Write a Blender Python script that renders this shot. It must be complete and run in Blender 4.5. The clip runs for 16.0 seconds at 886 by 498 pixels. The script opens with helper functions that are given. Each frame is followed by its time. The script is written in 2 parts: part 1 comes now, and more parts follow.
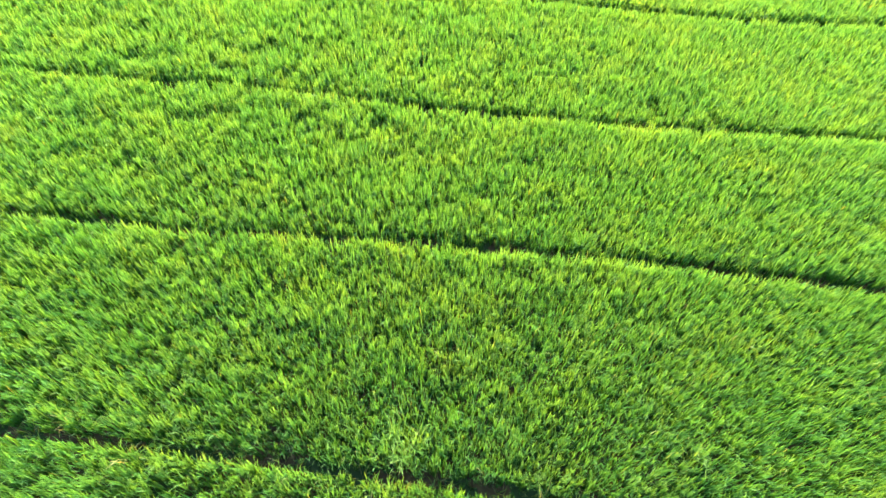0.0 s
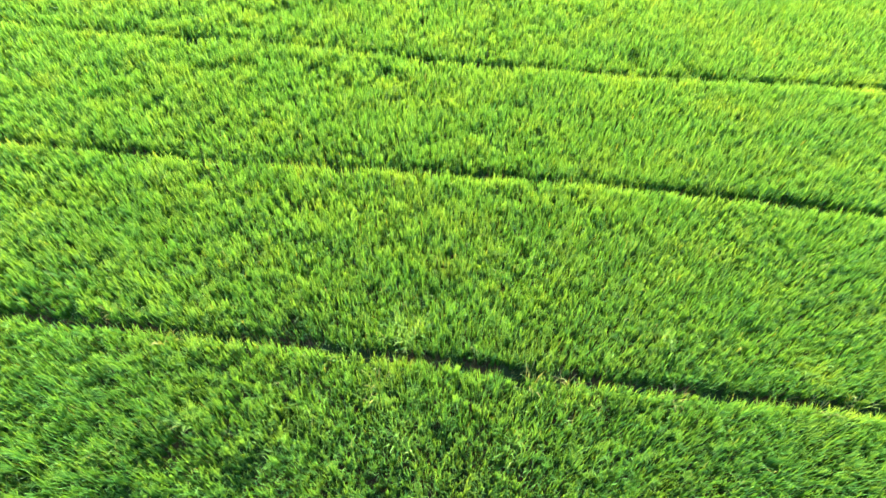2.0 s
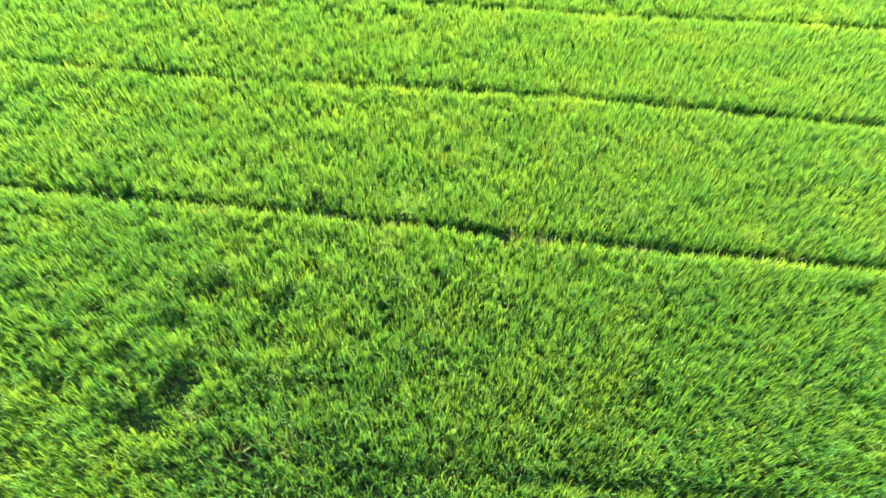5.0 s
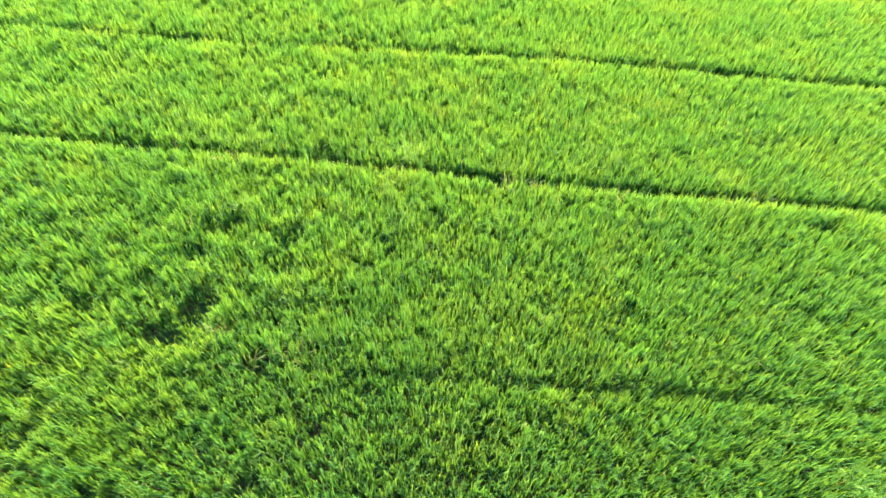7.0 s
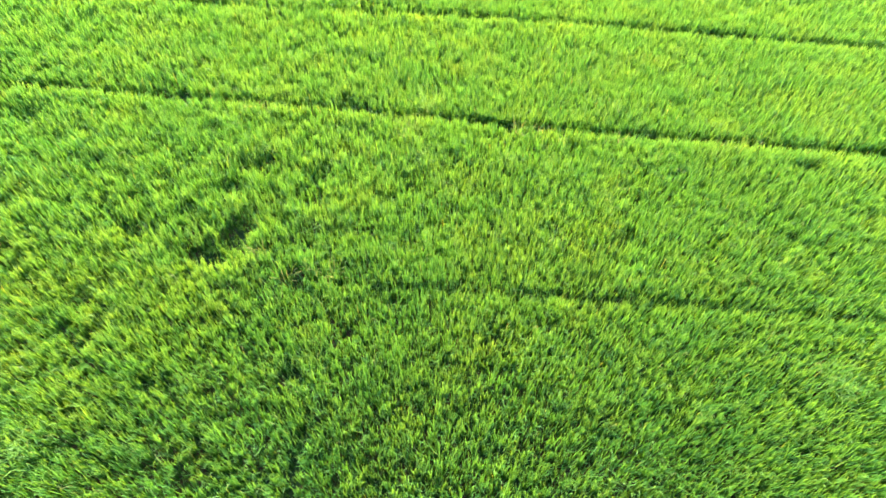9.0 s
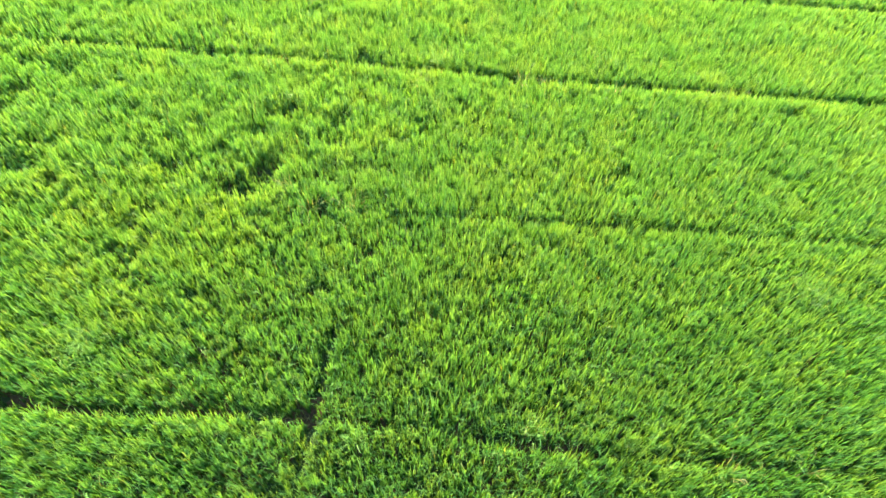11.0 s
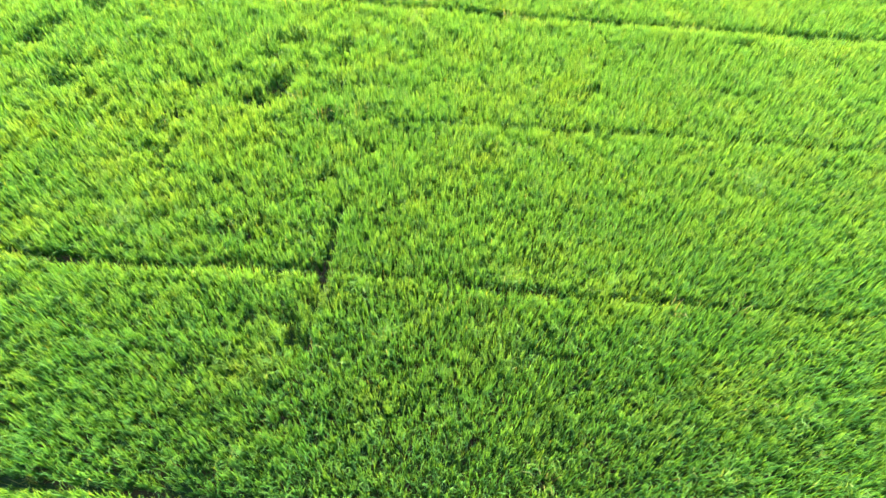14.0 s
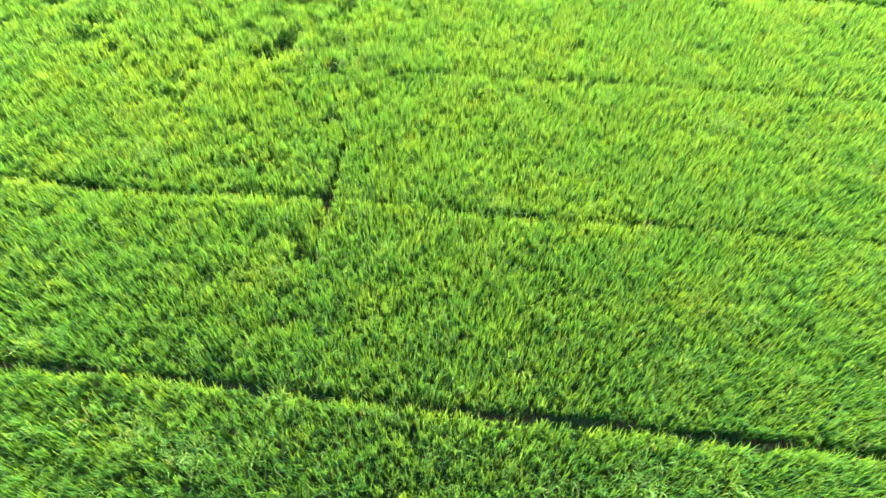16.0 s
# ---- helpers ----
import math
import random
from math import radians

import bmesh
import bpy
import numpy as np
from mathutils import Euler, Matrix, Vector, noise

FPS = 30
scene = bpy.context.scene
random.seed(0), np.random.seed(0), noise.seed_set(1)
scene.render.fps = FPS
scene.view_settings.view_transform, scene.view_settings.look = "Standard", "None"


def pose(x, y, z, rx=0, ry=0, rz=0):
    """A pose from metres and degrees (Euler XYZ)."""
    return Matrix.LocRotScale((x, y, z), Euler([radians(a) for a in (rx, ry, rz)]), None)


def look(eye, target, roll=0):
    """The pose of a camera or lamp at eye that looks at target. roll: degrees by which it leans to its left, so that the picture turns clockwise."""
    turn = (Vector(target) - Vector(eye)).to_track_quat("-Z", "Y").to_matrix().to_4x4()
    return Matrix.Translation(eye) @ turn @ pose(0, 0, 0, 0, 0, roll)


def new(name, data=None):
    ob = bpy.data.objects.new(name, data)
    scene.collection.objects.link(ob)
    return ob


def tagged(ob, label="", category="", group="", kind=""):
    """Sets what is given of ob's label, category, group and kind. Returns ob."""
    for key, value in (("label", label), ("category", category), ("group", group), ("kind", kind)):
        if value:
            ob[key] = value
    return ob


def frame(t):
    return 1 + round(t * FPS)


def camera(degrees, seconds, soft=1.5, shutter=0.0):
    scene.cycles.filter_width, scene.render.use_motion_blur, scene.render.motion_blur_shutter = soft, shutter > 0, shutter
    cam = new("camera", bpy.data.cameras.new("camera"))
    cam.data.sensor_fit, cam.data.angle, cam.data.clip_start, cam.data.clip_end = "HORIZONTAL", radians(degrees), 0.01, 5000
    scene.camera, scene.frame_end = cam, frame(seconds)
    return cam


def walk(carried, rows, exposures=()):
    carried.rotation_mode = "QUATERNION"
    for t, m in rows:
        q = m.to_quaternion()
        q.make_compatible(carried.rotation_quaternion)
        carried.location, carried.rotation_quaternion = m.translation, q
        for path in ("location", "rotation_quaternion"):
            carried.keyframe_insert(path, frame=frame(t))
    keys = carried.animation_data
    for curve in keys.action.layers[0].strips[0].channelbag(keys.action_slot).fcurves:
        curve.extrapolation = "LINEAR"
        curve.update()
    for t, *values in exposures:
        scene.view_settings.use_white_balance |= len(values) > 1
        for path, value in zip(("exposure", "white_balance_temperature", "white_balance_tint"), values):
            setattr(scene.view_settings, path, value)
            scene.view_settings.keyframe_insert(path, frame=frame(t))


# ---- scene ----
cam = camera(76.0, 16.0, soft=1.5)
PATH = [
    (0, (-0.108, 1.076, 10.112), (-0.138, 2.241, 8.486), 1.2),
    (0.5, (-0.05, 0.544, 10.143), (-0.082, 1.712, 8.52), 1.0),
    (1, (-0.026, 0.004, 10.179), (-0.059, 1.17, 8.555), 1.0),
    (1.5, (-0.005, -0.603, 10.161), (-0.038, 0.571, 8.542), 1.0),
    (2, (0.025, -1.203, 10.169), (-0.008, -0.026, 8.553), 1.0),
    (2.5, (0.104, -1.789, 10.182), (0.064, -0.612, 8.565), 0.7),
    (3, (0.086, -2.371, 10.2), (0.05, -1.193, 8.584), 0.8),
    (3.5, (0.132, -2.946, 10.222), (0.091, -1.766, 8.607), 0.6),
    (4, (0.156, -3.519, 10.225), (0.116, -2.334, 8.615), 0.7),
    (6.3, (0.324, -5.735, 10.187), (0.285, -4.534, 8.588), 0.7),
    (6.5, (0.321, -5.86, 10.19), (0.285, -4.666, 8.587), 0.8),
    (7, (0.355, -6.319, 10.151), (0.316, -5.12, 8.551), 0.8),
    (7.5, (0.338, -6.771, 10.122), (0.299, -5.572, 8.521), 0.8),
    (8, (0.272, -7.271, 10.102), (0.232, -6.07, 8.503), 0.7),
    (8.5, (0.167, -7.759, 10.126), (0.127, -6.559, 8.527), 0.7),
    (9, (0.064, -8.246, 10.153), (0.025, -7.047, 8.553), 0.8),
    (9.2, (0.023, -8.462, 10.166), (-0.015, -7.263, 8.566), 0.9),
    (11.3, (-0.148, -10.464, 10.185), (-0.186, -9.274, 8.578), 0.8),
    (11.5, (-0.163, -10.699, 10.191), (-0.196, -9.504, 8.588), 1.0),
    (12, (-0.128, -11.234, 10.148), (-0.16, -10.033, 8.55), 1.1),
    (12.5, (-0.071, -11.733, 10.157), (-0.102, -10.535, 8.556), 1.0),
    (13, (-0.006, -12.25, 10.148), (-0.036, -11.053, 8.547), 1.2),
    (13.5, (0.038, -12.757, 10.175), (0.013, -11.565, 8.57), 1.4),
    (14, (0.083, -13.278, 10.194), (0.061, -12.087, 8.588), 1.5),
    (14.5, (0.111, -13.788, 10.206), (0.094, -12.597, 8.598), 1.6),
    (15, (0.139, -14.261, 10.213), (0.125, -13.074, 8.604), 1.8),
    (15.5, (0.261, -14.769, 10.245), (0.237, -13.585, 8.633), 1.4),
    (16, (0.376, -15.272, 10.266), (0.346, -14.089, 8.654), 1.2),
]
walk(cam, [(t, look(eye, target, roll)) for t, eye, target, roll in PATH])

# ---- daylight: low warm sun ahead, clear sky ----
SUN_ELEV, SUN_AZIM = 23.0, -1.0      # degrees; azimuth from +y, negative towards -x
scene.view_settings.exposure = 3.25

world = bpy.data.worlds.new("sky")
scene.world = world
world.use_nodes = True
wn = world.node_tree.nodes
sky = wn.new("ShaderNodeTexSky")
sky.sky_type, sky.sun_disc = "NISHITA", False
sky.sun_elevation, sky.sun_rotation = radians(SUN_ELEV), radians(SUN_AZIM)
wn["Background"].inputs["Strength"].default_value = 0.14
world.node_tree.links.new(sky.outputs["Color"], wn["Background"].inputs["Color"])

sun_data = bpy.data.lights.new("sun", "SUN")
sun_data.energy, sun_data.angle, sun_data.color = 3.3, radians(0.6), (1.0, 0.92, 0.64)
sun = new("sun", sun_data)
sun_way = Vector((math.sin(radians(SUN_AZIM)) * math.cos(radians(SUN_ELEV)),
                  math.cos(radians(SUN_AZIM)) * math.cos(radians(SUN_ELEV)), math.sin(radians(SUN_ELEV))))
sun.matrix_world = look(sun_way * 60, (0, 0, 0))


# ---- materials ----
class Nodes:
    """A small wrapper to wire a node material."""

    def __init__(self, name):
        self.mat = bpy.data.materials.new(name)
        self.mat.use_nodes = True
        self.tree = self.mat.node_tree
        self.tree.nodes.clear()
        self.out = self.add("ShaderNodeOutputMaterial")

    def add(self, kind, **values):
        node = self.tree.nodes.new(kind)
        for key, value in values.items():
            node.inputs[key.replace("_", " ")].default_value = value
        return node

    def link(self, a, b):
        self.tree.links.new(a, b)

    def ramp(self, fac, stops):
        node = self.add("ShaderNodeValToRGB")
        els = node.color_ramp.elements
        while len(els) < len(stops):
            els.new(0.5)
        for el, (at, col) in zip(els, stops):
            el.position, el.color = at, (*col, 1)
        self.link(fac, node.inputs["Fac"])
        return node.outputs["Color"]

    def noise(self, coord, scale, detail=3.0, rough=0.55):
        node = self.add("ShaderNodeTexNoise", Scale=scale, Detail=detail, Roughness=rough)
        self.link(coord, node.inputs["Vector"])
        return node.outputs["Fac"]

    def mix(self, fac, a, b, blend="MIX"):
        node = self.add("ShaderNodeMix")
        node.data_type, node.blend_type = "RGBA", blend
        for value, socket in ((fac, node.inputs[0]), (a, node.inputs[6]), (b, node.inputs[7])):
            if isinstance(value, (int, float)):
                socket.default_value = value
            elif isinstance(value, tuple):
                socket.default_value = (*value, 1)
            else:
                self.link(value, socket)
        return node.outputs[2]

    def math(self, op, a, b=0.0):
        node = self.add("ShaderNodeMath")
        node.operation = op
        for value, socket in ((a, node.inputs[0]), (b, node.inputs[1])):
            if isinstance(value, (int, float)):
                socket.default_value = value
            else:
                self.link(value, socket)
        return node.outputs[0]


def leaf_material(name, dark, mid, light, dry, dry_share, tip, ripe_lit_tip):
    """A thin leaf blade: light passes through it. Varied leaf by leaf, patch by patch and towards the tip, where
    sunlight is partly painted in.
    """
    n = Nodes(name)
    geo, tex = n.add("ShaderNodeNewGeometry"), n.add("ShaderNodeTexCoord")
    rnd = n.math("FRACT", n.math("ADD", geo.outputs["Random Per Island"], n.add("ShaderNodeObjectInfo").outputs["Random"]))
    patch = n.noise(tex.outputs["Object"], 0.35, 4.0, 0.6)
    plant = n.noise(tex.outputs["Object"], 8.0, 1.5, 0.55)
    patch = n.math("ADD", n.math("MULTIPLY", patch, 0.75), n.math("MULTIPLY", plant, 1.2))
    fac = n.math("ADD", n.math("MULTIPLY", rnd, 0.60), n.math("SUBTRACT", patch, 0.80))
    col = n.ramp(fac, [(0.0, dark), (0.42, mid), (0.95, light)])
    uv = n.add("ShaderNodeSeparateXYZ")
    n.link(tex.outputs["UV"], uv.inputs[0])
    # Tips pale by their own colour and by the sun they catch, painted in.
    lit_tip = n.math("MULTIPLY", n.math("POWER", uv.outputs["Y"], 4.0), 0.68)
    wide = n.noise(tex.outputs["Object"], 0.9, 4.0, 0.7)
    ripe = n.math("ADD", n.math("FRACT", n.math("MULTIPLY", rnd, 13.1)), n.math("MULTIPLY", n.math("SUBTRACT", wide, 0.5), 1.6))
    col = n.mix(lit_tip, col, n.ramp(ripe, [(0.1, tip), (0.85, ripe_lit_tip)]))
    tone = n.ramp(wide, [(0.38, (0.93, 0.98, 1.02)), (0.50, (0.99, 1.0, 1.0)), (0.66, (1.16, 1.03, 0.94))])
    col = n.mix(1.0, col, tone, "MULTIPLY")
    place = n.add("ShaderNodeVectorMath")
    place.operation = "MULTIPLY"
    n.link(tex.outputs["Object"], place.inputs[0])
    place.inputs[1].default_value = (0.55, 1.3, 0.0)
    streak = n.noise(place.outputs[0], 0.9, 3.0, 0.6)
    # Yellower round one spot on the left: the backlit leaves' glow as colour.
    backlit_patch = n.add("ShaderNodeVectorMath")
    backlit_patch.operation = "DISTANCE"
    squeeze = n.add("ShaderNodeVectorMath")
    squeeze.operation = "MULTIPLY"
    n.link(tex.outputs["Object"], squeeze.inputs[0])
    squeeze.inputs[1].default_value = (1.0, 1.4, 0.0)
    n.link(squeeze.outputs[0], backlit_patch.inputs[0])
    backlit_patch.inputs[1].default_value = (-7.5, -4.6, 0.0)
    near = n.add("ShaderNodeMapRange", From_Min=5.5, From_Max=1.0, To_Min=0.0, To_Max=0.22)
    n.link(backlit_patch.outputs["Value"], near.inputs["Value"])
    yellow = n.math("SUBTRACT", n.math("ADD", streak, near.outputs["Result"]), 0.52)
    col = n.mix(1.0, col, n.ramp(yellow, [(0.0, (1.0, 1.0, 1.0)), (0.28, (1.42, 1.12, 0.9))]), "MULTIPLY")
    pick = n.math("FRACT", n.math("MULTIPLY", rnd, 37.7))
    col = n.mix(n.math("LESS_THAN", pick, dry_share), col, dry)
    bsdf = n.add("ShaderNodeBsdfPrincipled", Roughness=0.5)
    bsdf.inputs["Specular IOR Level"].default_value = 0.28
    n.link(n.mix(1.0, col, (0.75, 0.99, 0.74), "MULTIPLY"), bsdf.inputs["Base Color"])
    glow = n.add("ShaderNodeBsdfTranslucent")
    n.link(n.mix(1.0, col, (1.30, 1.15, 0.21), "MULTIPLY"), glow.inputs["Color"])
    both = n.add("ShaderNodeMixShader", Fac=0.46)
    n.link(bsdf.outputs[0], both.inputs[1])
    n.link(glow.outputs[0], both.inputs[2])
    n.link(both.outputs[0], n.out.inputs["Surface"])
    return n.mat


def soil_material():
    """Wet dark mud in the furrows; the open country beyond the crop carries more rice."""
    n = Nodes("mud")
    tex = n.add("ShaderNodeTexCoord")
    co = tex.outputs["Object"]
    grain, clod, stain = n.noise(co, 60.0, 4.0), n.noise(co, 7.0, 5.0), n.noise(co, 0.9, 3.0)
    col = n.ramp(clod, [(0.3, (0.030, 0.021, 0.008)), (0.55, (0.065, 0.044, 0.017)), (0.8, (0.115, 0.080, 0.034))])
    col = n.mix(n.math("MULTIPLY", grain, 0.4), col, (0.035, 0.027, 0.012))
    col = n.mix(n.math("GREATER_THAN", stain, 0.50), col, (0.022, 0.042, 0.010))
    spot = n.add("ShaderNodeSeparateXYZ")
    n.link(co, spot.inputs[0])
    across = n.math("MULTIPLY", n.math("ABSOLUTE", spot.outputs["X"]), 1 / 18.0)
    along = n.math("MULTIPLY", n.math("ABSOLUTE", n.math("SUBTRACT", spot.outputs["Y"], 2.2)), 1 / 17.8)
    away = n.math("MAXIMUM", across, along)
    wide = n.noise(co, 0.05, 5.0)
    blades = n.noise(co, 9.0, 6.0, 0.7)
    far = n.ramp(n.math("ADD", n.math("MULTIPLY", wide, 0.4), n.math("MULTIPLY", blades, 0.6)),
                 [(0.35, (0.010, 0.028, 0.003)), (0.5, (0.026, 0.062, 0.006)), (0.65, (0.055, 0.110, 0.010))])
    col = n.mix(n.math("GREATER_THAN", away, 1.0), col, far)
    bsdf = n.add("ShaderNodeBsdfPrincipled", Roughness=0.62)
    bsdf.inputs["Specular IOR Level"].default_value = 0.1
    n.link(col, bsdf.inputs["Base Color"])
    n.link(n.math("ADD", n.math("MULTIPLY", clod, 0.5), 0.35), bsdf.inputs["Roughness"])
    bump = n.add("ShaderNodeBump", Strength=0.6, Distance=0.02)
    n.link(n.math("ADD", clod, n.math("MULTIPLY", grain, 0.3)), bump.inputs["Height"])
    n.link(bump.outputs[0], bsdf.inputs["Normal"])
    n.link(bsdf.outputs[0], n.out.inputs["Surface"])
    return n.mat


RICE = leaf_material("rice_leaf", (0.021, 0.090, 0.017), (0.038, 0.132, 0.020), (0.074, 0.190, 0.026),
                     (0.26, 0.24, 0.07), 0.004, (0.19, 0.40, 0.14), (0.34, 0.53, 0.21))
STRAW = leaf_material("dry_straw", (0.18, 0.14, 0.06), (0.28, 0.23, 0.10), (0.40, 0.34, 0.16),
                      (0.16, 0.22, 0.03), 0.2, (0.30, 0.24, 0.11), (0.36, 0.30, 0.14))
WEED = leaf_material("weed_leaf", (0.07, 0.17, 0.035), (0.12, 0.24, 0.05), (0.19, 0.31, 0.08),
                     (0.28, 0.27, 0.11), 0.06, (0.26, 0.40, 0.13), (0.36, 0.46, 0.17))
# Fringe leaves: paler than the rice, with the sun on the bed edges painted in.
EDGE = leaf_material("sunlit_edge_leaf", (0.045, 0.15, 0.03), (0.090, 0.22, 0.04), (0.17, 0.31, 0.06),
                     (0.28, 0.28, 0.10), 0.04, (0.24, 0.44, 0.12), (0.36, 0.52, 0.16))
MUD = soil_material()

# ---- plan of the field ----
# Furrows between the rice beds: x and y along the edge of the crop, width of the bare strip, how open it is along x.
FURROWS = {
    "top": ((-14, 3.0, 4.71, 6.41, 8.01, 9.72, 11.42, 12.51),
        (19.3, 17.45, 17.23, 17.08, 16.9, 16.89, 16.87, 16.89), 0.24,
        None),
    "upper": ((-12.32, -10.71, -9.2, -7.69, -6.18, -4.67, -3.16, -1.65, -0.44, 1.16, 2.61, 3.97, 5.37, 6.77, 8.18, 9.53, 10.48),
        (13.42, 13.2, 13.15, 13.1, 13.06, 12.91, 12.68, 12.57, 12.38, 12.27, 12.2, 12.06, 12.0, 11.97, 11.9, 11.88, 11.85), 0.24,
        None),
    "middle": ((-10.63, -9.22, -7.92, -6.62, -5.76, -5.26, -3.91, -2.61, -1.6, -0.3, 1.2, 2.51, 3.51, 5.01, 6.22, 7.42, 8.62, 9.42),
        (8.52, 8.45, 8.41, 8.26, 8.14, 8.2, 8.18, 8.13, 8.13, 8.1, 8.02, 7.92, 7.86, 7.77, 7.63, 7.54, 7.41, 7.26), 0.24,
        None),
    "lower": ((-9.77, -8.48, -7.18, -5.98, -4.67, -3.17, -2.07, -0.96, -0.06, 1.19, 2.24, 3.24, 4.34, 5.34, 6.34, 7.34, 8.04),
        (3.9, 3.8, 3.74, 3.66, 3.56, 3.47, 3.38, 3.29, 3.21, 3.09, 2.98, 2.9, 2.84, 2.76, 2.72, 2.66, 2.61), 0.24,
        None),
    "faint": ((-3.24, -1.64, -0.64, 0.36, 1.36, 2.36, 3.37, 4.37, 5.37, 6.38, 7.98),
        (-1.92, -2.03, -2.05, -2.09, -2.08, -2.11, -2.14, -2.15, -2.19, -2.28, -2.33), 0.19,
        ((-3.2, -2.0, -0.5, 2, 3.5, 6.5, 9), (0.0, 0.45, 0.45, 0.5, 0.85, 0.8, 0.5))),
    "crossed": ((-9.56, -8.47, -7.47, -6.48, -5.49, -4.0, -2.52, -1.62, -0.23, 1.06, 2.05, 3.15, 4.64, 5.83),
        (-6.56, -6.65, -6.77, -6.83, -6.82, -6.76, -6.79, -6.83, -6.91, -7.12, -7.14, -7.22, -7.23, -7.24), 0.2,
        ((-9, -2.6, -2.2, 0.4, 0.7, 2.2, 2.5, 4.2, 4.5, 5.0, 5.3, 6.5), (1.0, 1.0, 0.35, 0.35, 0.8, 0.7, 0.3, 0.3, 0.55, 0.5, 0.3, 0.2))),
    "bottom": ((-7.76, -6.76, -5.67, -4.58, -3.59, -2.5, -1.51, -0.52, 0.48, 1.47, 2.46, 3.45, 4.45, 5.44, 6.33, 7.33, 7.92),
        (-11.18, -11.21, -11.25, -11.3, -11.4, -11.48, -11.57, -11.62, -11.71, -11.76, -11.79, -11.84, -11.93, -12.0, -12.04, -12.1, -12.14), 0.21,
        None),
}
# A narrow trail that crosses one of them: y and x along it, y and how open it is.
TRAIL = ((-8.6, -8.0, -7.4, -6.4, -5.2, -4.7), (-2.58, -2.55, -2.54, -2.49, -2.38, -2.34))
TRAIL_OPEN = ((-8.7, -8.4, -7.7, -7.1, -6.9, -5.9, -5.2, -4.6), (0.0, 0.5, 0.7, 0.7, 1.0, 0.95, 0.75, 0.0))
# Thin and bare spots in the crop, bed by bed: x, y, half width, half depth.
GAPS_UPPER = ((1.04, 14.24, 0.12, 0.42), (0.85, 13.23, 0.15, 0.15), (4.96, 12.86, 0.13, 0.4), (6.47, 12.46, 0.15, 0.25), (4.22, 12.14, 0.1, 0.25),
    (7.28, 11.25, 0.12, 0.18), (6.8, 9.85, 0.15, 0.15), (9.11, 9.17, 0.2, 0.15), (-8.12, 8.25, 0.1, 0.22), (-5.83, 8.04, 0.16, 0.26),
    (-9.63, 9.29, 0.2, 0.3), (-5.96, 12.06, 0.3, 0.14), (-6.86, 11.85, 0.3, 0.12), (-3.95, 11.97, 0.3, 0.12), (-1.95, 11.89, 0.14, 0.2),
    (7.8, 7.5, 0.1, 0.22))
GAPS_MIDDLE = ((-2.97, 3.8, 0.14, 0.3), (5.84, 4.23, 0.18, 0.18), (-4.56, 1.52, 0.17, 0.36), (-5.15, 0.67, 0.28, 0.22), (-5.05, 1.32, 0.14, 0.14),
    (-3.25, 1.13, 0.15, 0.28), (2.84, 2.29, 0.1, 0.25), (-3.15, 0.43, 0.16, 0.22), (-4.64, -0.08, 0.16, 0.16), (-5.94, -0.09, 0.22, 0.14),
    (-4.73, -0.68, 0.26, 0.38), (-5.24, -1.3, 0.42, 0.2), (-6.99, -0.65, 0.24, 0.2), (1.75, 0.78, 0.16, 0.16), (8.55, 2.04, 0.3, 0.16),
    (-11.14, 2.94, 0.3, 0.3), (-12.34, 3.23, 0.2, 0.3), (-12.02, 1.94, 0.3, 0.3), (-12.31, 1.24, 0.4, 0.3), (-10.63, 0.06, 0.3, 0.25))
GAPS_LOWER = ((-10.62, -0.74, 0.4, 0.3), (-7.34, -2.55, 0.3, 0.13), (-7.43, -3.2, 0.13, 0.13), (-6.83, -3.19, 0.13, 0.12), (-7.03, -3.89, 0.14, 0.1),
    (-1.99, -3.0, 0.2, 0.16), (-2.54, -2.81, 0.25, 0.08), (-1.49, -2.05, 0.12, 0.14), (-3.29, -1.81, 0.2, 0.16), (-5.03, -4.18, 0.12, 0.12),
    (-2.83, -3.96, 0.18, 0.1), (6.08, -2.58, 0.16, 0.12), (6.09, -3.89, 0.2, 0.1), (6.89, -3.98, 0.2, 0.1), (3.86, -0.4, 0.2, 0.18),
    (3.56, -1.01, 0.14, 0.14), (2.98, -3.51, 0.18, 0.12), (7.47, -0.27, 0.18, 0.16))
GAPS_NEAR = ((-3.1, -7.83, 0.12, 0.12), (-2.8, -8.32, 0.1, 0.25),
    (-6.03, -11.65, 0.15, 0.26), (4.25, -10.15, 0.2, 0.1), (5.04, -11.24, 0.14, 0.12), (-3.59, -10.1, 0.12, 0.1), (-0.62, -9.59, 0.12, 0.1))

LATTICE = np.random.RandomState(11).rand(8, 128, 128)


def value_noise(x, y, size, layer):
    """Smooth noise from 0 to 1 with features of that size in metres."""
    u, v = x / size + 31.7 * layer, y / size + 17.3 * layer
    i, j = np.floor(u).astype(int), np.floor(v).astype(int)
    fu, fv = u - i, v - j
    fu, fv = fu * fu * (3 - 2 * fu), fv * fv * (3 - 2 * fv)
    g = LATTICE[layer]
    a, b = g[i % 128, j % 128], g[(i + 1) % 128, j % 128]
    c, d = g[i % 128, (j + 1) % 128], g[(i + 1) % 128, (j + 1) % 128]
    return (a * (1 - fu) + b * fu) * (1 - fv) + (c * (1 - fu) + d * fu) * fv


def furrow_middle(name, x):
    """y of a furrow's middle; past its ends it goes on at the slope of the field."""
    xs, ys, width, _ = FURROWS[name]
    y = np.interp(x, xs, ys)
    y = np.where(x < xs[0], ys[0] - 0.075 * (x - xs[0]), y)
    y = np.where(x > xs[-1], ys[-1] - 0.06 * (x - xs[-1]), y)
    return y + width * 0.6


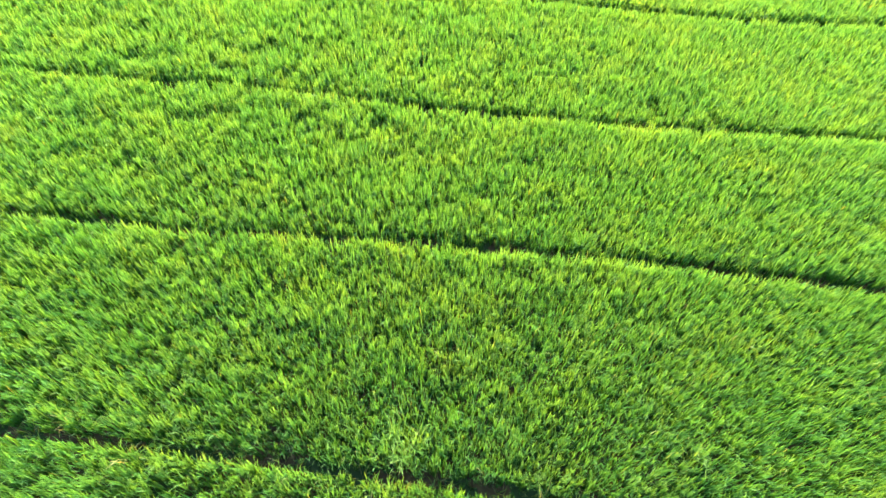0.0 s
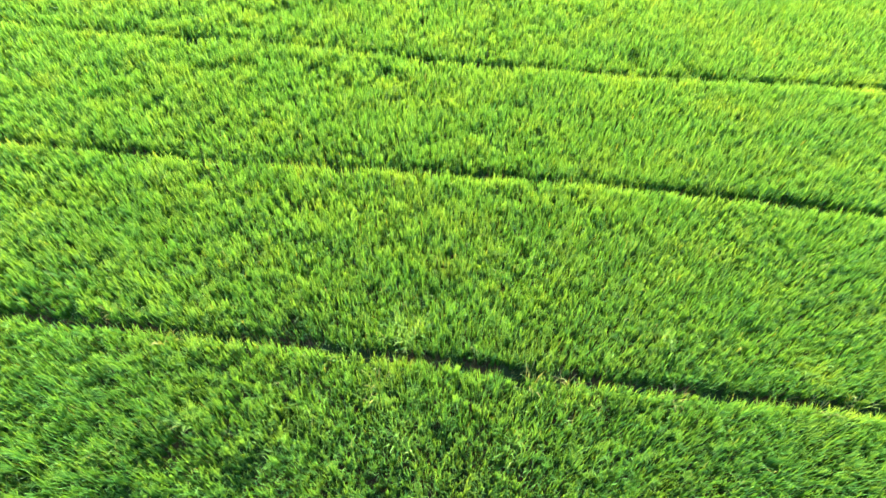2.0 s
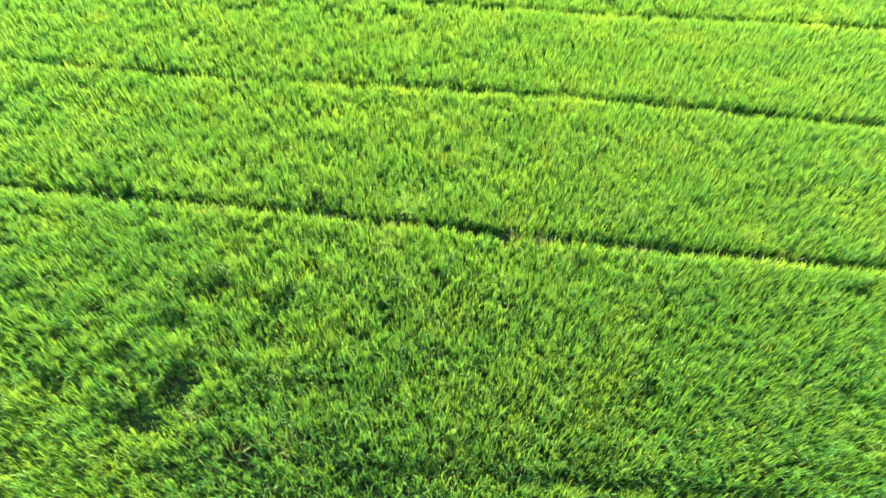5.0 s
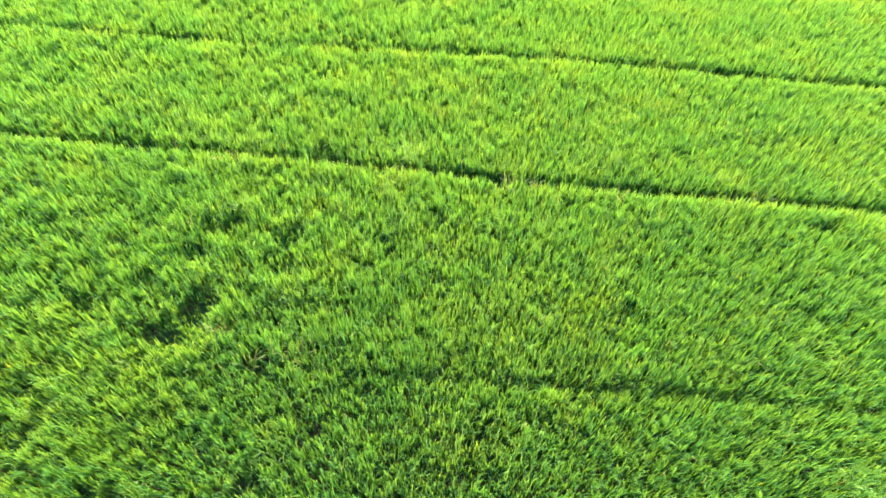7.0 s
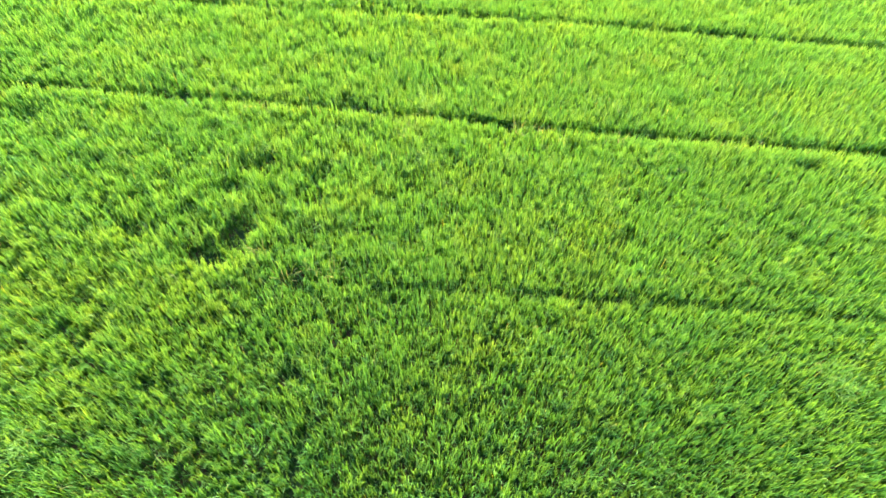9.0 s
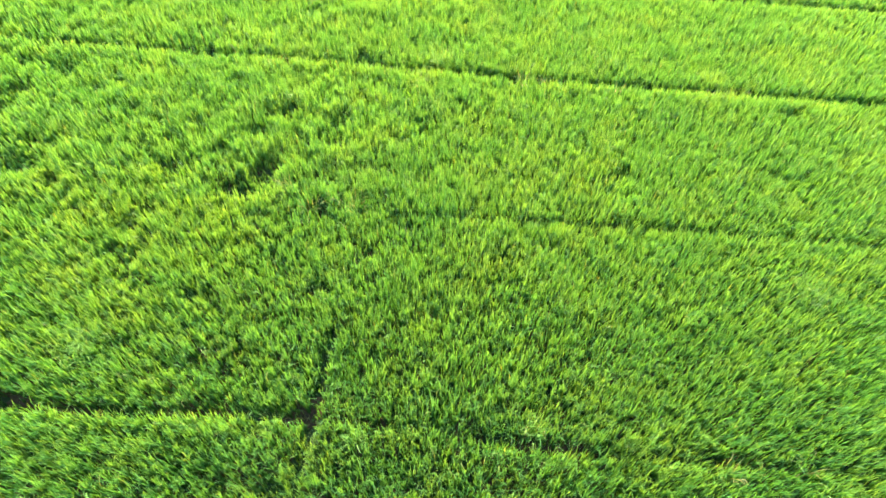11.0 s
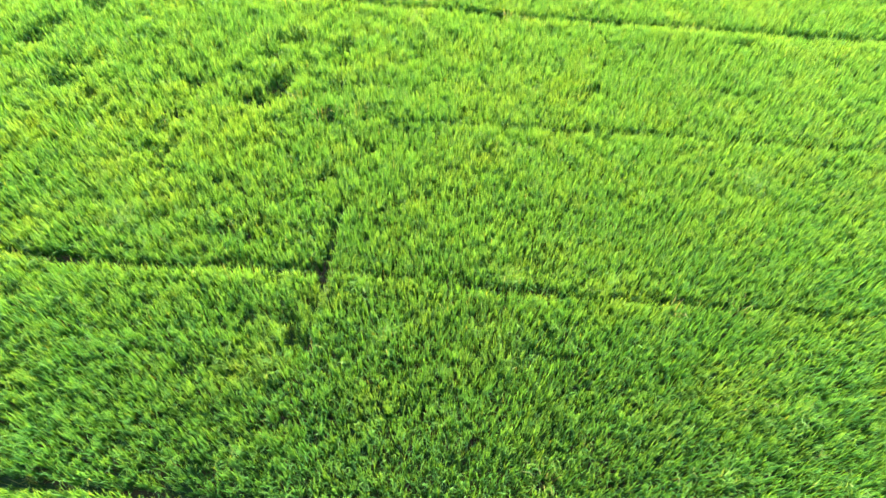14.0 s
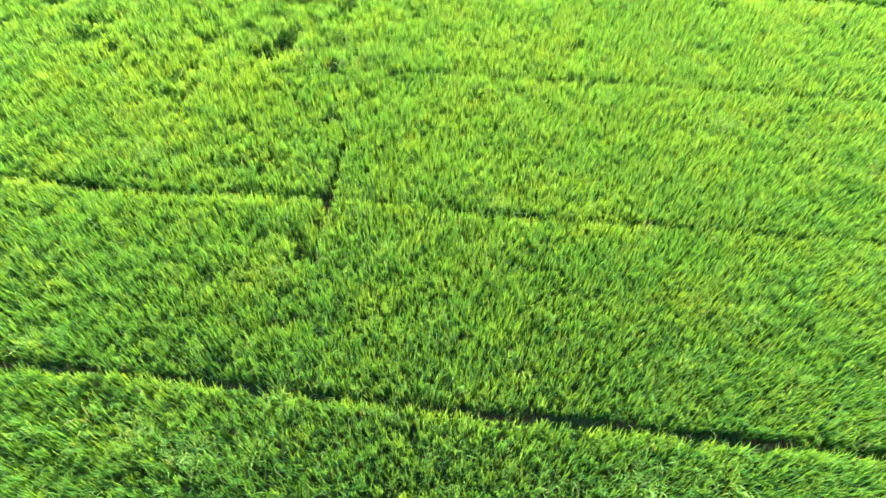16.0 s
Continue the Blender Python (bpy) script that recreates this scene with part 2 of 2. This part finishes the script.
def furrow_open(name, x):
    """The half width of a furrow's bare strip."""
    _, _, width, along = FURROWS[name]
    wobble = 0.45 + 0.6 * value_noise(x, x * 0 + width * 40, 0.3, 2) + 0.5 * value_noise(x, x * 0 + width * 90, 1.1, 6)
    return 0.5 * width * wobble * (np.interp(x, *along) if along else 1.0)


def furrow_room(x, y):
    """How far a plant at x, y stands from the nearest furrow's edge; below 0 inside one."""
    room = np.full(x.shape, 9.0)
    for name in FURROWS:
        if name != "faint":
            half = furrow_open(name, x)
            off = np.abs(y - furrow_middle(name, x)) - half
            off = np.where((half < 0.045) & (off > 0), 9.0, off)
            room = np.minimum(room, off)
    half = 0.085 * np.interp(y, *TRAIL_OPEN) * (0.6 + 0.8 * value_noise(y, y * 0 + 5.5, 0.35, 3))
    off = np.abs(x - np.interp(y, *TRAIL) - 0.03 * (value_noise(y, y * 0 + 2.5, 0.5, 4) - 0.5)) - half
    return np.minimum(room, np.where((half < 0.02) & (off > 0), 9.0, off))


def gap_height(x, y):
    """How much of its height a plant keeps: thin spots hold short plants, the shorter the larger the spot."""
    half = np.maximum(furrow_open("faint", x), 0.001)
    dip = 0.13 * np.clip(2.2 * value_noise(x, x * 0 + 8.2, 0.42, 6) - 0.45, 0.1, 1)
    left = 1 - dip * np.clip(1.7 - np.abs(y - furrow_middle("faint", x)) / half, 0, 1)
    for gx, gy, wx, wy in GAPS_UPPER + GAPS_MIDDLE + GAPS_LOWER + GAPS_NEAR:
        near = (np.abs(x - gx) < 1.5) & (np.abs(y - gy) < 1.5)
        far = np.hypot((x[near] - gx) / wx, (y[near] - gy) / wy)
        far = far * (0.7 + 0.6 * value_noise(x[near], y[near], 0.16, 7))
        depth = min(0.55 if wx + wy > 0.6 else 0.5 if wx < 0.11 and wy > 0.24 else 0.44 if wx + wy > 0.52 else 0.33, 0.20 + 0.95 * (wx + wy) - (0.42 if gx < -9 else 0.35 if gx > 0 else 0.04))
        left[near] = np.minimum(left[near], 1 - depth * np.clip(1.9 - far * 1.1, 0, 1))
    return left


def ground_height(x, y):
    z = 0.03 * (value_noise(x, y, 0.5, 3) - 0.5) + 0.02 * (value_noise(x, y, 0.13, 4) - 0.5)
    for name in FURROWS:
        half = furrow_open(name, x) + 0.05
        z = z - 0.10 * (half > 0.06) * np.clip(1.3 - np.abs(y - furrow_middle(name, x)) / half, 0, 1)
    return np.where(np.hypot(x, y) > 60, 0.0, z)


# ---- ground: one sheet to the horizon ----
def build_ground():
    past = np.array([26, 32, 42, 60, 90, 150, 300, 700, 2400])
    xs = np.r_[-past[::-1], np.arange(-22, 22.01, 0.16), past]
    ys = np.r_[-past[::-1], np.arange(-20, 23.01, 0.16), past]
    gx, gy = np.meshgrid(xs, ys, indexing="ij")
    gz = ground_height(gx.ravel(), gy.ravel())
    nx, ny = len(xs), len(ys)
    idx = np.arange(nx * ny).reshape(nx, ny)
    quads = np.stack([idx[:-1, :-1], idx[1:, :-1], idx[1:, 1:], idx[:-1, 1:]], -1).reshape(-1, 4)
    me = bpy.data.meshes.new("ground")
    me.from_pydata(np.stack([gx.ravel(), gy.ravel(), gz], 1).tolist(), [], quads.tolist())
    me.polygons.foreach_set("use_smooth", np.ones(len(quads), bool))
    me.materials.append(MUD)
    return tagged(new("ground", me), "dark wet mud ground of a rice field cut by furrows", "ground", kind="structure")


build_ground()


# ---- leaf blades ----
def blade_mesh(name, base, way, length, lean, bend, width, twist, material, plain=None, knee=0.76):
    """Many leaf blades in one mesh: each rises from its base, leans towards way and droops to a pointed tip.
    The plain ones are straight and widest at the foot."""
    count = len(length)
    plain = np.zeros(count, bool) if plain is None else plain
    out = np.stack([np.cos(way), np.sin(way), 0 * way], 1)
    up = np.array([[0.0, 0.0, 1.0]])
    low = length * knee
    p1 = base + out * (low * np.sin(lean))[:, None] + up * (low * np.cos(lean))[:, None]
    p2 = p1 + out * ((length - low) * np.sin(lean + bend))[:, None] + up * ((length - low) * np.cos(lean + bend))[:, None]
    side = np.stack([-np.sin(way + twist), np.cos(way + twist), 0 * way], 1)
    half = (width / 2)[:, None] * side
    bent = np.stack([base, p1 + half, p1 - half, p2], 1)[~plain].reshape(-1, 3)
    straight = np.stack([base + half, base - half, p2], 1)[plain].reshape(-1, 3)
    kites, spikes = int((~plain).sum()), int(plain.sum())
    co = np.concatenate([bent, straight])
    loops = np.r_[(4 * np.arange(kites)[:, None] + np.array([[0, 1, 2, 2, 1, 3]])).ravel(),
                  4 * kites + np.arange(3 * spikes)]
    faces = 2 * kites + spikes
    me = bpy.data.meshes.new(name)
    me.vertices.add(len(co))
    me.vertices.foreach_set("co", co.astype(np.float32).ravel())
    me.loops.add(3 * faces)
    me.loops.foreach_set("vertex_index", loops.astype(np.int32))
    me.polygons.add(faces)
    me.polygons.foreach_set("loop_start", (3 * np.arange(faces)).astype(np.int32))
    me.polygons.foreach_set("use_smooth", np.ones(faces, bool))
    uv = me.uv_layers.new(name="along")
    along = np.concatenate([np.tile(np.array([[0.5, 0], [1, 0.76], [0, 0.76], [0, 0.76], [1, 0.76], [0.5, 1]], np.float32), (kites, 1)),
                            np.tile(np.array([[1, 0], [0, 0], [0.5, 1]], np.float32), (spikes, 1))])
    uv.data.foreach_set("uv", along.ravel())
    me.update(calc_edges=True)
    me.materials.append(material)
    return me


# ---- the rice crop, bed by bed ----
HILL_SPACING, BLADES = 0.0895, 17
rng = np.random.RandomState(5)


def coarseness(x, y):
    """How coarse the plants may be: 1 under the flight, rising with the distance from which a spot is seen."""
    side = np.maximum(np.abs(x) - 7.6, 0)
    ahead = np.maximum(np.maximum(2.2 + side / 0.44, y - 1.1), 2.2)
    seen = np.sqrt(100 + ahead ** 2 + x ** 2) / 10.4
    unseen = np.maximum(np.maximum(np.abs(x) - 7.8 - 0.44 * np.clip(y + 13.2, 0, 15.6), y - 18.6), -13.8 - y)
    return np.clip(seen + np.clip(unseen, 0, 3) * 0.6, 1.0, 4.0)


def hills():
    """Places of the rice plants, one for each cell of an uneven lattice, thinned out where they may be coarse."""
    gx, gy = np.meshgrid(np.arange(-19, 19, HILL_SPACING), np.arange(-17.5, 22, HILL_SPACING))
    x = gx.ravel() + rng.uniform(-0.5, 0.5, gx.size) * HILL_SPACING
    y = gy.ravel() + rng.uniform(-0.5, 0.5, gx.size) * HILL_SPACING
    c = coarseness(x, y)
    keep = rng.rand(len(x)) < np.clip((2.4 / c) ** 2, 0, 1)
    return x[keep], y[keep], c[keep]


def build_crop():
    x, y, coarse = hills()
    room, spare = furrow_room(x, y), gap_height(x, y)
    clumpy = np.clip(0.72 - 0.07 * x, 0.36, 1.0)
    lump = value_noise(x, y, 0.30, 0) * 0.4 + value_noise(x, y, 0.15, 1) * 0.6
    thin = lump < 0.25 * clumpy
    keep = ((room > 0) | (rng.rand(len(x)) < 0.30)) & ~((spare < 0.45) & (rng.rand(len(x)) < 0.35))
    x, y, coarse, room, spare, lump, clumpy, thin = (a[keep] for a in (x, y, coarse, room, spare, lump, clumpy, thin))
    bushy = np.exp(-((x + 6.2) / 4.0) ** 2 - ((y + 0.6) / 2.8) ** 2)
    tall = 0.56 + (0.25 * clumpy + 0.05 * bushy) * (lump - 0.5) + 0.17 * bushy * (value_noise(x, y, 0.38, 6) - 0.5) + 0.07 * (value_noise(x, y, 1.7, 5) - 0.5) + rng.triangular(-0.27, 0.02, 0.09, len(x)) * clumpy
    tall *= np.where(room < 0, rng.uniform(0.25, 0.55, len(x)), np.clip(0.93 + room * 1.2, 0.45, 1.0)) * spare * np.where(thin, 0.78, 1.0)
    tilt, turn = np.abs(rng.normal(0, 0.07, len(x))), rng.uniform(0, 2 * np.pi, len(x))
    edges = [furrow_middle(k, x) for k in ("bottom", "crossed", "lower", "middle", "upper", "top")]
    bed = sum((y > e).astype(int) for e in edges)
    z = ground_height(x, y) - 0.01
    for b in range(7):
        mine = np.flatnonzero(bed == b)
        who = np.repeat(mine, np.round(BLADES / np.clip(coarse[mine], 1, 2.6) ** 0.98 * rng.uniform(0.7, 1.3, len(mine))).astype(int))
        n = len(who)
        way = rng.uniform(0, 2 * np.pi, n)
        c = coarse[who]
        out = np.abs(rng.normal(0, 1, n))
        base = np.stack([x[who] + np.cos(way) * out * 0.013, y[who] + np.sin(way) * out * 0.013, z[who]], 1)
        lean = out * 0.055 + np.abs(rng.normal(0, 0.04, n))
        dx, dy = lean * np.cos(way) + (tilt * np.cos(turn))[who], lean * np.sin(way) + (tilt * np.sin(turn))[who]
        way, lean = np.arctan2(dy, dx), np.hypot(dx, dy)
        kind = rng.rand(n)
        low, arched = kind < 0.27, kind > 0.90
        lean = np.where(low, lean + 0.28, lean)
        bend = np.where(arched, rng.uniform(0.5, 1.5, n), np.abs(rng.normal(0.13, 0.17, n)))
        length = tall[who] * np.where(low, rng.uniform(0.28, 0.56, n), rng.uniform(0.78, 1.05, n)) / np.cos(lean)
        width = np.where(low, rng.uniform(0.011, 0.018, n), rng.uniform(0.0070, 0.0128, n)) * c ** 0.9 * np.clip(c / 2.4, 1, 1.5)
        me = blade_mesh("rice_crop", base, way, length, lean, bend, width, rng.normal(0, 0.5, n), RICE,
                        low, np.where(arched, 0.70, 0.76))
        tagged(new("rice_crop", me), "bed of dense bright green young rice plants between mud furrows", "rice crop", "beds of rice", "stuff")


build_crop()


# ---- pale leaves that curl over on top of the crop ----
def build_curls():
    r = np.random.RandomState(77)
    n, steps = 15000, 6
    x, y = r.uniform(-12.5, 12.5, n), r.uniform(-14, 6.5, n)
    dense = value_noise(x, y, 0.8, 7) * 0.7 + value_noise(x, y, 0.25, 0) * 0.3
    keep = (np.abs(x) < 8.2 + 0.44 * np.clip(y + 13.2, 0, 10)) & (furrow_room(x, y) > 0.03) & (gap_height(x, y) > 0.9) & (dense > 0.42)
    x, y = x[keep], y[keep]
    n = len(x)
    way, curl = r.uniform(0, 2 * np.pi, n), r.normal(0, 0.22, n)
    reach, width = r.uniform(0.10, 0.22, n), r.uniform(0.005, 0.009, n)
    top = 0.50 + 0.16 * (value_noise(x, y, 0.30, 0) * 0.4 + value_noise(x, y, 0.15, 1) * 0.6 - 0.5) + r.uniform(-0.02, 0.05, n)
    points = [np.stack([x, y, ground_height(x, y) - 0.01], 1)]
    at = np.stack([x + 0.03 * np.cos(way), y + 0.03 * np.sin(way), top], 1)
    for k in range(steps):
        points.append(at)
        rise = 0.9 - 0.42 * k
        step = (reach / steps)[:, None]
        at = at + step * np.stack([np.cos(way + curl * k), np.sin(way + curl * k), 0 * way + rise], 1)
    points.append(at)
    side = np.stack([-np.sin(way), np.cos(way), 0.35 + 0 * way], 1)
    ring = []
    for k, p in enumerate(points):
        taper = (0.5, 1.0, 1.0, 1.0, 0.9, 0.75, 0.5, 0.08)[k]
        ring += [p + side * (width * taper / 2)[:, None], p - side * (width * taper / 2)[:, None]]
    co = np.stack(ring, 1).reshape(-1, 3)
    per = 2 * len(points)
    quad = np.array([[2 * k, 2 * k + 1, 2 * k + 3, 2 * k + 2] for k in range(len(points) - 1)])
    faces = (per * np.arange(n)[:, None, None] + quad[None]).reshape(-1, 4)
    me = bpy.data.meshes.new("curled_leaves")
    me.vertices.add(len(co))
    me.vertices.foreach_set("co", co.astype(np.float32).ravel())
    me.loops.add(4 * len(faces))
    me.loops.foreach_set("vertex_index", faces.astype(np.int32).ravel())
    me.polygons.add(len(faces))
    me.polygons.foreach_set("loop_start", (4 * np.arange(len(faces))).astype(np.int32))
    me.polygons.foreach_set("use_smooth", np.ones(len(faces), bool))
    uv = me.uv_layers.new(name="along")
    height = np.repeat(np.linspace(0, 1, len(points)), 2)
    along = np.stack([np.tile([1.0, 0.0], len(points)), height], 1)
    uv.data.foreach_set("uv", np.tile(along[quad].reshape(-1, 2), (n, 1)).astype(np.float32).ravel())
    me.update(calc_edges=True)
    me.materials.append(WEED)
    tagged(new("curled_leaves", me), "thin pale green leaves curling over on top of the rice", "rice leaves", kind="stuff")


build_curls()


# ---- the fringe on the near beds' edges along the furrows, its colour paled for the sun there ----
def build_fringe():
    for k, name in enumerate(("top", "upper", "middle", "lower", "crossed", "bottom")):
        r = np.random.RandomState(40 + k)
        span = {"crossed": (-11, 5), "bottom": (-10, 11)}.get(name, (-15, 15))
        x = r.uniform(*span, int((span[1] - span[0]) * 130))
        there = value_noise(x, x * 0 + 3.1 * k, 0.55, 5) * 0.6 + value_noise(x, x * 0 + 7.7 * k, 0.18, 2) * 0.4
        x = x[there > 0.43]
        n = len(x)
        y = furrow_middle(name, x) - furrow_open(name, x) - r.triangular(-0.02, 0.0, 0.16, n)
        base = np.stack([x, y, ground_height(x, y) - 0.01], 1)
        lean = np.abs(r.normal(0.12, 0.1, n))
        me = blade_mesh("edge_grass", base, r.uniform(0, 2 * np.pi, n), r.uniform(0.46, 0.60, n), lean, np.abs(r.normal(0.3, 0.4, n)),
                        r.uniform(0.009, 0.016, n), r.normal(0, 0.6, n), EDGE)
        tagged(new("edge_grass", me), "pale yellow-green leaf fringe along the edge of a mud furrow", "grass", "furrow edges", "stuff")


build_fringe()


# ---- pale straw, weeds and stubble among the rice ----
def tuft(name, spot, count, tall, spread, lean, droop, width, material, label, category, group, seed, leaf=""):
    """A loose tuft of bent blades that stands on the soil; where leaf is given each blade is a part of that name."""
    r = np.random.RandomState(seed)
    px, py = spot
    ex, ey = r.normal(0, spread, count), r.normal(0, spread, count)
    ez = ground_height(px + ex, py + ey) - 0.01
    z0 = float(ez.min())
    base = np.stack([ex, ey, ez - z0], 1)
    leans = np.abs(r.normal(lean, 0.15, count))
    length = tall * r.uniform(0.8, 1.1, count) / np.maximum(np.cos(leans), 0.45)
    shape = (base, r.uniform(0, 2 * np.pi, count), length, leans, np.abs(r.normal(droop, 0.3, count)),
             r.uniform(0.7, 1.3, count) * width, r.normal(0, 0.6, count))
    ob = new(name, None if leaf else blade_mesh(name, *shape, material))
    ob.location = (px, py, z0)
    if leaf:
        for i in range(count):
            new(leaf, blade_mesh(leaf, *(column[i:i + 1] for column in shape), material)).parent = ob
    return tagged(ob, label, category, group)


STRAW_SPOTS = ((-4.04, -1.17), (-2.94, -1.56), (-3.44, -1.87), (-2.44, -1.66), (1.54, 3.04), (2.24, 3.01), (6.74, 2.75), (7.44, 2.84), (-5.37, 3.54),
    (4.64, -7.32), (6.03, -7.17), (-5.98, -12.0), (-6.68, 4.11), (-1.26, 2.86), (1.87, -10.66), (4.14, 2.86))
WEED_SPOTS = ((-0.77, 3.72), (-0.57, 4.02), (-0.92, 4.12), (-0.76, 1.96), (-3.1, -8.82), (-1.72, -6.97), (-1.02, -8.11), (1.36, -6.7), (6.93, -10.73),
    (-2.91, -12.48), (6.53, -9.35), (-2.7, -11.43), (-7.55, -10.62), (4.85, -10.55), (5.24, -12.63), (-4.46, 2.02), (1.24, 1.88), (4.14, 4.01))
TANGLE_SPOTS = ((-4.89, -12.29), (-3.81, -12.54), (3.76, -12.74), (-7.12, -5.39), (7.29, -3.58))
for k, spot in enumerate(STRAW_SPOTS):
    tuft("straw_tuft", spot, 16, 0.63, 0.05, 0.35, 1.0, 0.014, STRAW,
         "pale dry straw leaves bent over among green rice", "straw", "straw tufts", 100 + k, "leaf")
for k, spot in enumerate(WEED_SPOTS):
    tuft("weed_tuft", spot, 48, 0.63, 0.07, 0.20, 0.8, 0.0125, WEED,
         "pale yellow-green grassy weed standing among the rice", "weed", "weed tufts", 200 + k, "leaf")
for k, spot in enumerate(TANGLE_SPOTS):
    tuft("weed_patch", spot, 150, 0.62, 0.17, 0.25, 1.1, 0.011, WEED,
         "tangled patch of pale curling grass leaves in the rice", "weed", "weed patches", 300 + k)

# Thin brown stubble that leans out of the furrows' sides.
stub = random.Random(3)
for name, x0, x1, count in (("lower", -8, 8.5, 26), ("middle", -8, 9, 10), ("bottom", -7.5, 8.3, 46), ("crossed", -8, 2.4, 8)):
    for k in range(count):
        sx = stub.uniform(x0, x1)
        here = np.array([sx])
        sy = float(furrow_middle(name, here)[0]) + stub.uniform(-0.5, 0.9) * float(furrow_open(name, here)[0])
        tuft("stubble", (sx, sy), 8, stub.uniform(0.22, 0.44), 0.05, 0.55, 0.6, 0.010, STRAW,
             "thin brown stubble stalks standing in a mud furrow", "stubble", "stubble in the furrows", stub.randrange(9999), "stalk")
